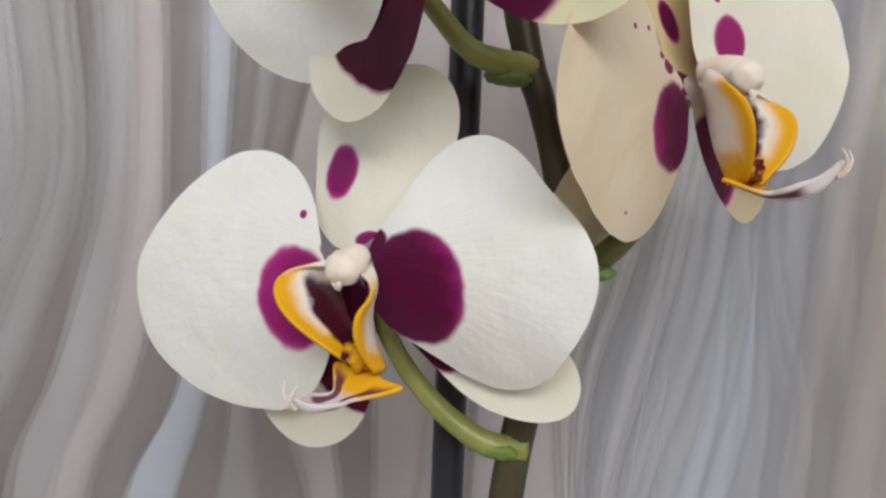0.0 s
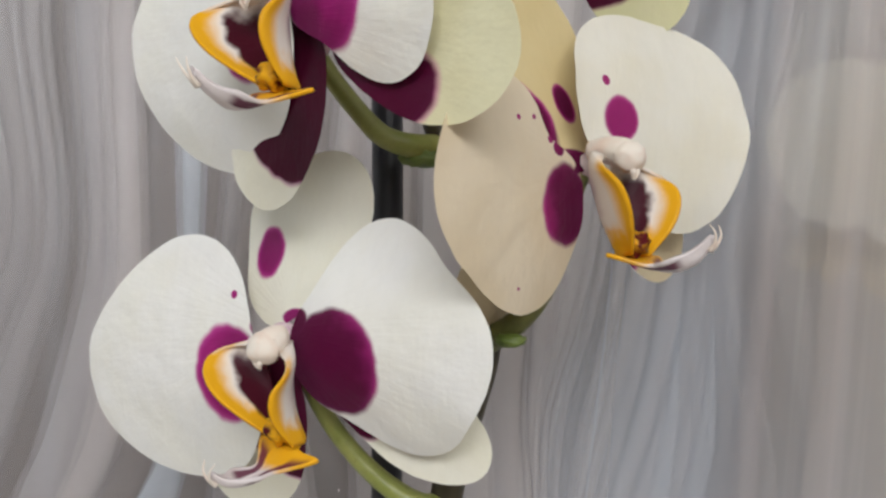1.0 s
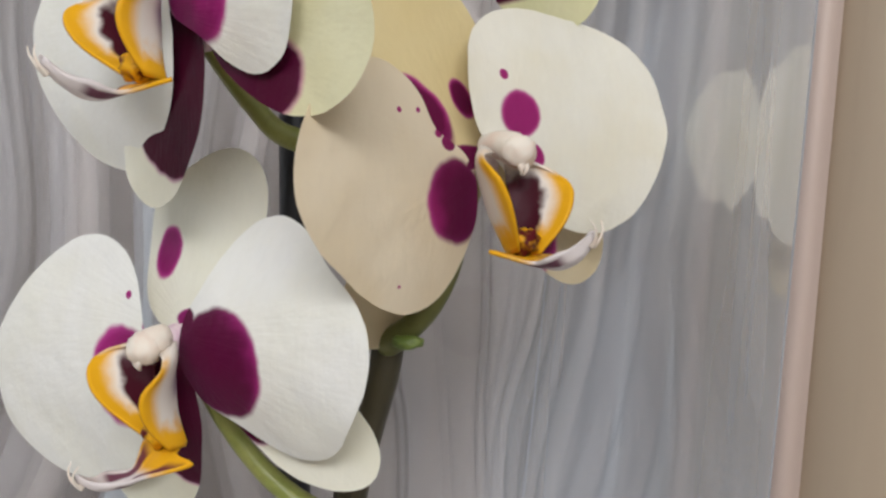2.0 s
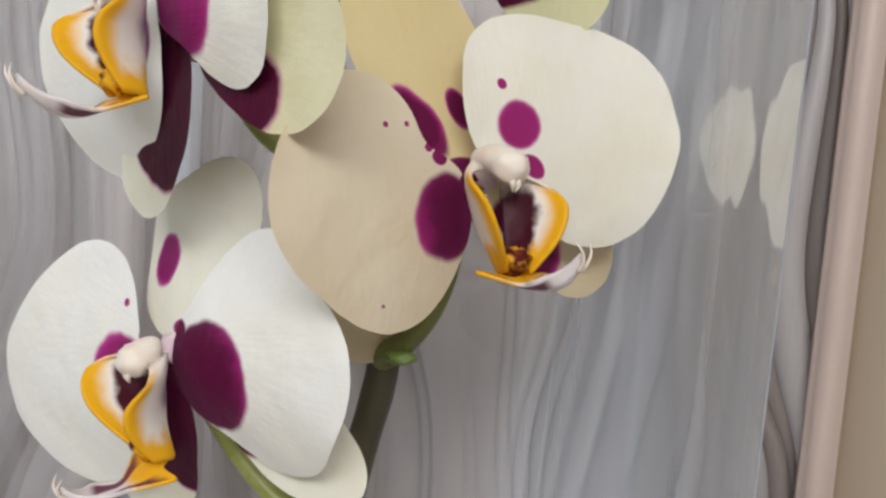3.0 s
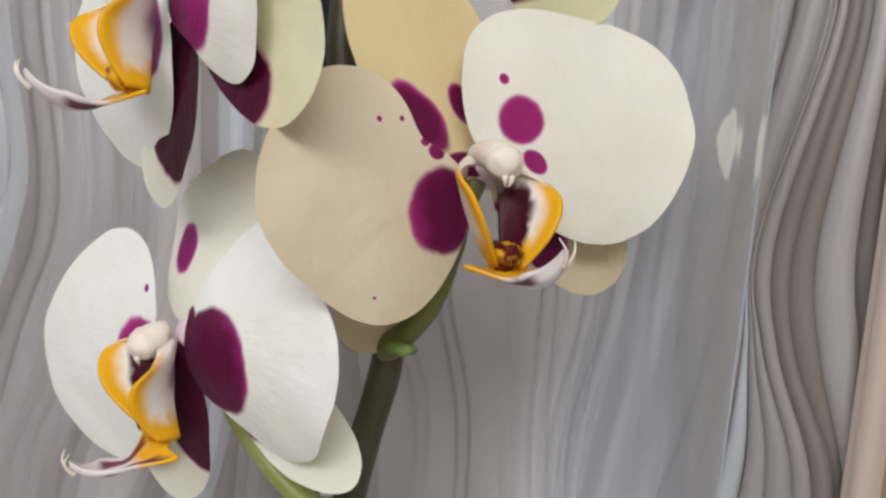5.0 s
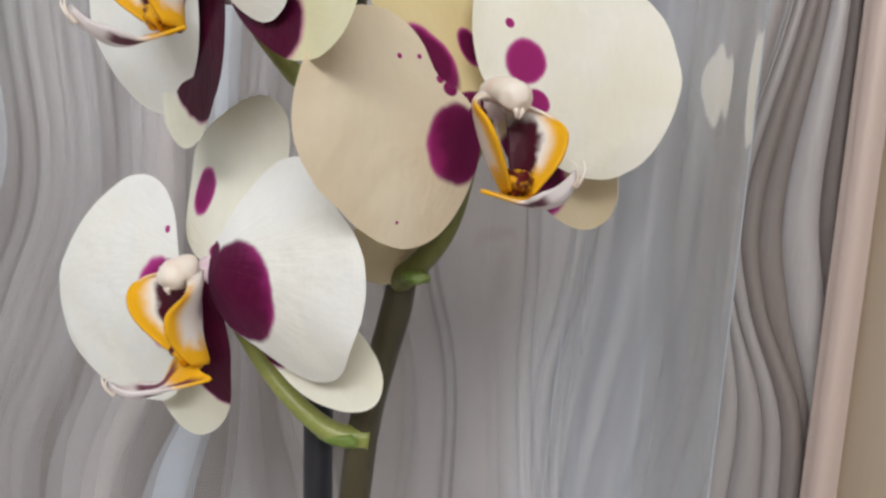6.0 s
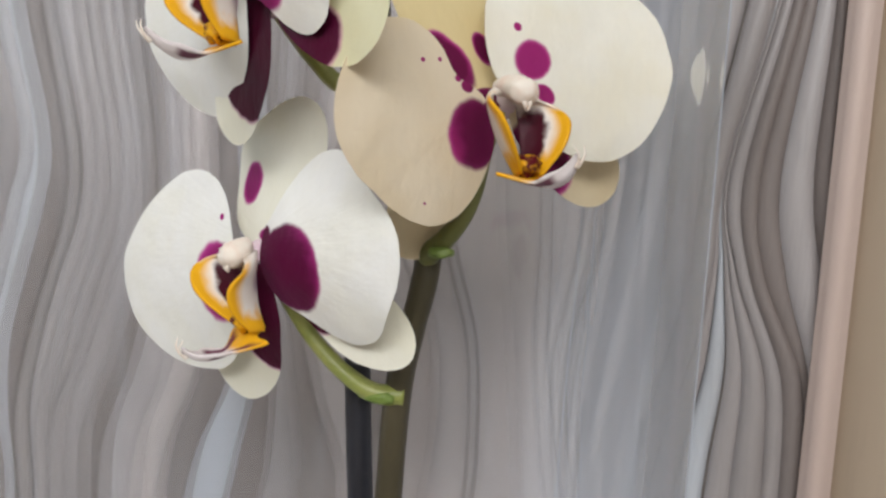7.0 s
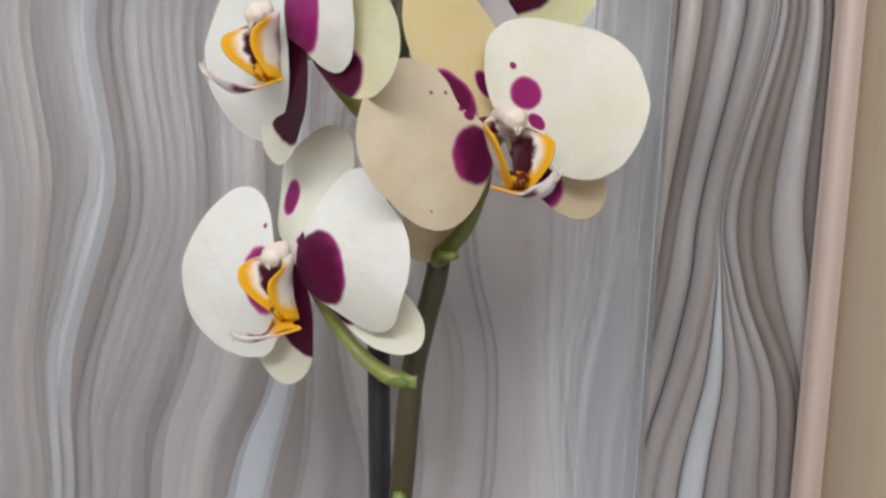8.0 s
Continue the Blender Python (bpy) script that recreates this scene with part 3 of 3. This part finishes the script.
flower("orchid_flower", "white orchid bloom with dark magenta sepals", (-0.0105, 0.1514, 1.2507), -27.3, 1.7, 0, WHITE, WHITE2, MAGENTA, [
    ("dorsal_sepal", (-6.0, 25.0), egg(21, 14, 100, 0.05), lambda u, v: -4.5 - 0.16 * v, 0.6, [(-4, 10, 3, 4, 0, 1)], 0.4),
    ("lateral_sepal", (-5.8, -17.2), egg(19.5, 13.0, 246, 0.1), lambda u, v: 0.5 + 0.05 * v, 0.6, [(1.5, -11.5, 18, 19.5, -28, 1)], 1.0),
    ("lateral_sepal", (28.3, -5.1), egg(21.9, 13.0, -12, 0.15), lambda u, v: -1.0 - 0.02 * u, 0.6, [(14, -11, 20, 10, -10, 1)], 0.93, (0.81, 0.79, 0.60)),
    ("petal", (-24.9, -2.1), wave(26.3, 0.0, -0.2, -0.4, -1.1, 0.4, -0.3, 0.1, 0.4), lambda u, v: 2.7 - 0.014 * u - 0.006 * (v - 2) ** 2 + 0.0004 * u * u, 0.8, [(-12, -2, 9, 9, 0, 1)], 0.4),
    ("petal", (15.5, 7.1), wave(18.7, 0.3, 0.4, 1.3, -3.3, -1.0, 0.1, -0.4, 0.3), lambda u, v: 3.0 - 0.008 * (v - 6) ** 2, 0.8, [(8.5, 5, 9.5, 13.0, 25, 1)], 0.6),
], (1.5, 10.0, -14.2, (-4, 0.66, 2.0, 0.5, -1.5, (-2.0, -2.0), 1.22), 1.12))

flower("orchid_flower", "cream green orchid bloom hanging at the top", (0.0426, 0.1797, 1.3027), 22, 0, 0, (0.76, 0.73, 0.52), (0.70, 0.69, 0.44), (0.16, 0.009, 0.05), [
    ("dorsal_sepal", (0.0, 25.0), egg(21, 14, 92, 0.05), lambda u, v: -4.5 - 0.16 * v, 0.6, [(0, 8, 3, 4, 0, 1)], 0.4),
    ("lateral_sepal", (-14.0, -12.0), egg(19.0, 11.0, 215, 0.15), lambda u, v: -5.0 + 0.2 * v, 0.6, [(-6.0, -10, 10, 13.0, 50, 1)], 0.8),
    ("lateral_sepal", (8.0, -24.0), egg(21.0, 13.0, -60, 0.15), lambda u, v: -5.0 + 0.12 * v, 0.6, [(0, -26, 14, 12.5, -30, 1)], 0.95),
    ("petal", (-23.0, 4.0), wave(25.0, 0.0, -0.2, -0.4, -1.1, 0.4, -0.3, 0.1, 0.4), lambda u, v: 0.5 - 0.006 * v ** 2, 0.8, [(-10, -2, 8, 8, 0, 1)], 0.4),
    ("petal", (23.0, 4.0), wave(25.0, 0.3, 0.4, 0.6, -1.0, -1.0, 0.1, -0.4, 0.3), lambda u, v: 0.5 - 0.006 * v ** 2, 0.8, [(10, -2, 8, 8, 0, 1)], 0.4),
], (0.0, 8.0, -19.0, (0, 0.0, 0.0, 0.0, -5.0, (0.0, 0.0), 1.0), 1.0))

# ---- stem, pedicels and stick ----
plant = tagged(new("orchid_plant"), "green orchid flower spike with pedicels and nodes", "orchid plant")
part("stem", tube([(0.009, 0.182, 0.9), (0.0145, 0.182, 1.05), (0.0176, 0.1816, 1.1165), (0.0190, 0.1816, 1.1565), (0.0248, 0.1816, 1.1895), (0.0208, 0.1816, 1.2084),
                   (0.0152, 0.1816, 1.224), (0.0118, 0.1816, 1.2318), (0.0070, 0.1816, 1.248), (0.0062, 0.1816, 1.264), (0.009, 0.181, 1.285), (0.012, 0.181, 1.32)],
                  [0.0039, 0.0038, 0.0036, 0.0036, 0.0034, 0.0031, 0.0029, 0.0032, 0.0033, 0.0033, 0.0030, 0.0026], 8, 16, 0.06), STEM, plant, "dark green spike")
part("pedicel", tube([(0.0205, 0.181, 1.1535), (0.0138, 0.1776, 1.1540), (0.0055, 0.1772, 1.1578), (-0.0020, 0.1762, 1.1640), (-0.0080, 0.174, 1.172), (-0.0125, 0.168, 1.184)],
                     [0.0030, 0.0026, 0.0023, 0.0021, 0.0020, 0.0020], 8, 14, 0.04), PEDICEL, plant, "light green pedicel")
part("pedicel", tube([(0.0118, 0.181, 1.2312), (0.0060, 0.1745, 1.2308), (0.0005, 0.172, 1.2325), (-0.0050, 0.171, 1.2375), (-0.0100, 0.170, 1.2430), (-0.0140, 0.167, 1.249)],
                     [0.0030, 0.0026, 0.0023, 0.0021, 0.0020, 0.0020], 8, 14, 0.04), PEDICEL, plant, "light green pedicel")
part("pedicel", tube([(0.0250, 0.1800, 1.1905), (0.0305, 0.1755, 1.1945), (0.0355, 0.1745, 1.2005), (0.0385, 0.1745, 1.208), (0.0400, 0.1755, 1.218), (0.042, 0.177, 1.227)],
                     [0.0030, 0.0026, 0.0023, 0.0021, 0.0020, 0.0020], 8, 14, 0.04), BRACT_DULL, plant, "olive green pedicel")
part("pedicel", tube([(0.0065, 0.1816, 1.268), (0.0135, 0.1818, 1.2705), (0.022, 0.182, 1.277), (0.036, 0.178, 1.288), (0.050, 0.163, 1.296)],
                     [0.0034, 0.0030, 0.0024, 0.0021, 0.0020], 8, 14, 0.04), STEM, plant, "dark green pedicel")
for c, r in (((0.0128, 0.1800, 1.2705), (0.0050, 0.0038, 0.0036)), ((0.0150, 0.1775, 1.1532), (0.0048, 0.0026, 0.0019)), ((0.0085, 0.1770, 1.2285), (0.0046, 0.0028, 0.0021)), ((0.0310, 0.1738, 1.1922), (0.0032, 0.0024, 0.0015)), ((0.0190, 0.178, 1.117), (0.0022, 0.002, 0.0034))):
    part("bract", blob(c, r, c[0] * 700, 0.35), BRACT, plant, "small green bract")

tagged(part("support_stick", tube([(0.0290, 0.190, 0.9), (0.0068, 0.1892, 1.113), (-0.0030, 0.1888, 1.233), (-0.0145, 0.188, 1.36)],
                                  [0.0036, 0.0036, 0.0036, 0.0036], 8, 18, 0.01), STICK),
       "black plastic support stick beside the orchid stem", "support stick")


# ---- clear sleeve behind the blooms ----
def film_sheet():
    """An open sheet of film that stands round the back of the blooms and comes forward beside them."""
    plan = spline([(-0.250, 0.165, 0), (-0.170, 0.225, 0), (-0.060, 0.258, 0), (0.030, 0.256, 0), (0.068, 0.232, 0), (0.087, 0.188, 0), (0.0950, 0.137, 0)], 22)
    bm = bmesh.new()
    rows = []
    for j in range(61):
        z = 0.90 + 0.60 * j / 60
        row = []
        for p in plan:
            sway = 0.0020 * noise.noise(Vector((p.x * 16, p.y * 12, z * 4))) + 0.0005 * noise.noise(Vector((p.x * 70, p.y * 50, z * 6)))
            keep = min(1.0, abs(p.y - 0.137) / 0.04)
            row.append(bm.verts.new((p.x + 0.4 * sway * keep, p.y + sway * keep - 0.044 * (z - 1.2), z)))
        rows.append(row)
    for A, B in zip(rows, rows[1:]):
        for k in range(len(plan) - 1):
            bm.faces.new((A[k], A[k + 1], B[k + 1], B[k]))
    return bm


sleeve = tagged(new("film_sleeve"), "clear plastic film sleeve standing open round the orchid", "plastic sleeve")
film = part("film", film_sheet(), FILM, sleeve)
film.visible_shadow = False
part("film_crease", tube([(0.045, 0.2645, 0.90), (0.047, 0.2545, 1.12), (0.049, 0.2500, 1.21), (0.050, 0.2370, 1.5)], [0.0002, 0.0002, 0.0002, 0.0002], 6, 6), RIM, sleeve, "thin crease")
part("film_edge", tube([(0.0950, 0.1502, 0.90), (0.0950, 0.1414, 1.1), (0.0950, 0.1326, 1.3), (0.0950, 0.1238, 1.5)], [0.00013, 0.00013, 0.00013, 0.00013], 6, 8), RIM, sleeve, "folded rim")


# ---- embossed strands of the wall panel ----
LEVELS = (1.30, 1.22, 1.18, 1.14, 1.10, 1.06)
# where the leading strands swing at each level; between two of them the others fan out or gather
LEADS = (
    (-0.375, -0.351, -0.343, -0.343, -0.346, -0.342),
    (-0.309, -0.285, -0.293, -0.303, -0.313, -0.309),
    (-0.274, -0.253, -0.252, -0.266, -0.278, -0.284),
    (-0.233, -0.215, -0.214, -0.227, -0.241, -0.256),
    (-0.185, -0.176, -0.173, -0.176, -0.183, -0.197),
    (-0.147, -0.141, -0.138, -0.138, -0.143, -0.159),
    (-0.090, -0.101, -0.105, -0.102, -0.091, -0.077),
    (-0.056, -0.056, -0.049, -0.031, -0.028, -0.032),
    (0.008, 0.015, 0.018, 0.019, 0.025, 0.031),
    (0.042, 0.041, 0.036, 0.028, 0.030, 0.036),
    (0.080, 0.070, 0.067, 0.061, 0.053, 0.051),
    (0.100, 0.086, 0.085, 0.079, 0.070, 0.066),
    (0.103, 0.088, 0.094, 0.108, 0.111, 0.111),
    (0.111, 0.100, 0.105, 0.122, 0.126, 0.125),
    (0.125, 0.128, 0.135, 0.134, 0.130, 0.130),
    (0.135, 0.139, 0.148, 0.150, 0.145, 0.145),
)


def strand(run, width, lift, y):
    """One strand: a convex ribbon along a run of (x, z, room), narrow where the bundle gathers."""
    bm = bmesh.new()
    prof = [(-1.0, 0.0), (-0.86, 0.42), (-0.45, 0.86), (0.05, 1.0), (0.55, 0.80), (0.9, 0.38), (1.0, 0.0)]
    rows = []
    for x, z, room in run:
        w = max(0.0012, width * room)
        rows.append([bm.verts.new((x + w * 0.5 * p, y - lift * q * min(1.0, w / 0.012), z)) for p, q in prof])
    for A, B in zip(rows, rows[1:]):
        for a in range(len(prof) - 1):
            bm.faces.new((A[a], A[a + 1], B[a + 1], B[a]))
    return bm


def lead_curve(xs, shift=0.0, turn=0.0):
    """A leading strand from above the view to below it, swinging on past the levels."""
    pts = [(xs[0] + shift - 0.012 * math.sin(1.3 + turn), 1.42, 0), (xs[0] + shift + 0.010 * math.sin(turn), 1.35, 0)]
    pts += [(x + shift, z, 0) for x, z in zip(xs, LEVELS)]
    pts += [(xs[-1] + shift + 0.012 * math.sin(2.0 + turn), 1.01, 0), (xs[-1] + shift, 0.94, 0), (xs[-1] + shift - 0.01, 0.86, 0)]
    return spline(pts, 7)


rng = random.Random(11)
curves = [lead_curve(LEADS[0], -0.048 * k, 0.5 * k) for k in (3, 2, 1)] + [lead_curve(xs, 0.0, 0.35 * i) for i, xs in enumerate(LEADS)]
silver = {(4, 0), (8, 0), (14, 1)}
for g, (A, B) in enumerate(zip(curves, curves[1:])):
    gap = max(b.x - a.x for a, b in zip(A, B))
    count = max(2, min(4, round(gap / (0.0105 if g > 11 else 0.0210))))
    for s in range(count):
        f = (s + 0.5 + rng.uniform(-0.15, 0.15)) / count
        run = [(a.x + (b.x - a.x) * f, a.y, max(0.0, b.x - a.x) / count) for a, b in zip(A, B)]
        light = s % 2 == 0 if g < 9 else g % 3 != 0 or s % 2 == 0 if g < 13 else s % 3 != 1
        mat = rng.choice((RIB_BEIGE, RIB_GREY, RIB_GREY) if g < 9 else (RIB_BEIGE, RIB_BEIGE, RIB_BEIGE) if g < 13 else (RIB_GREY, RIB_GREY, RIB_BROWN)) if light else rng.choice((RIB_GREY, RIB_BROWN, RIB_BROWN))
        if (g, s) in silver:
            mat = RIB_SILVER
        part("strand", strand(run, rng.uniform(0.95, 1.3), rng.uniform(0.0034, 0.0056), WALL_Y - 0.0004 - 0.0006 * ((g + s) % 3) - 0.00015 * s), mat, north)
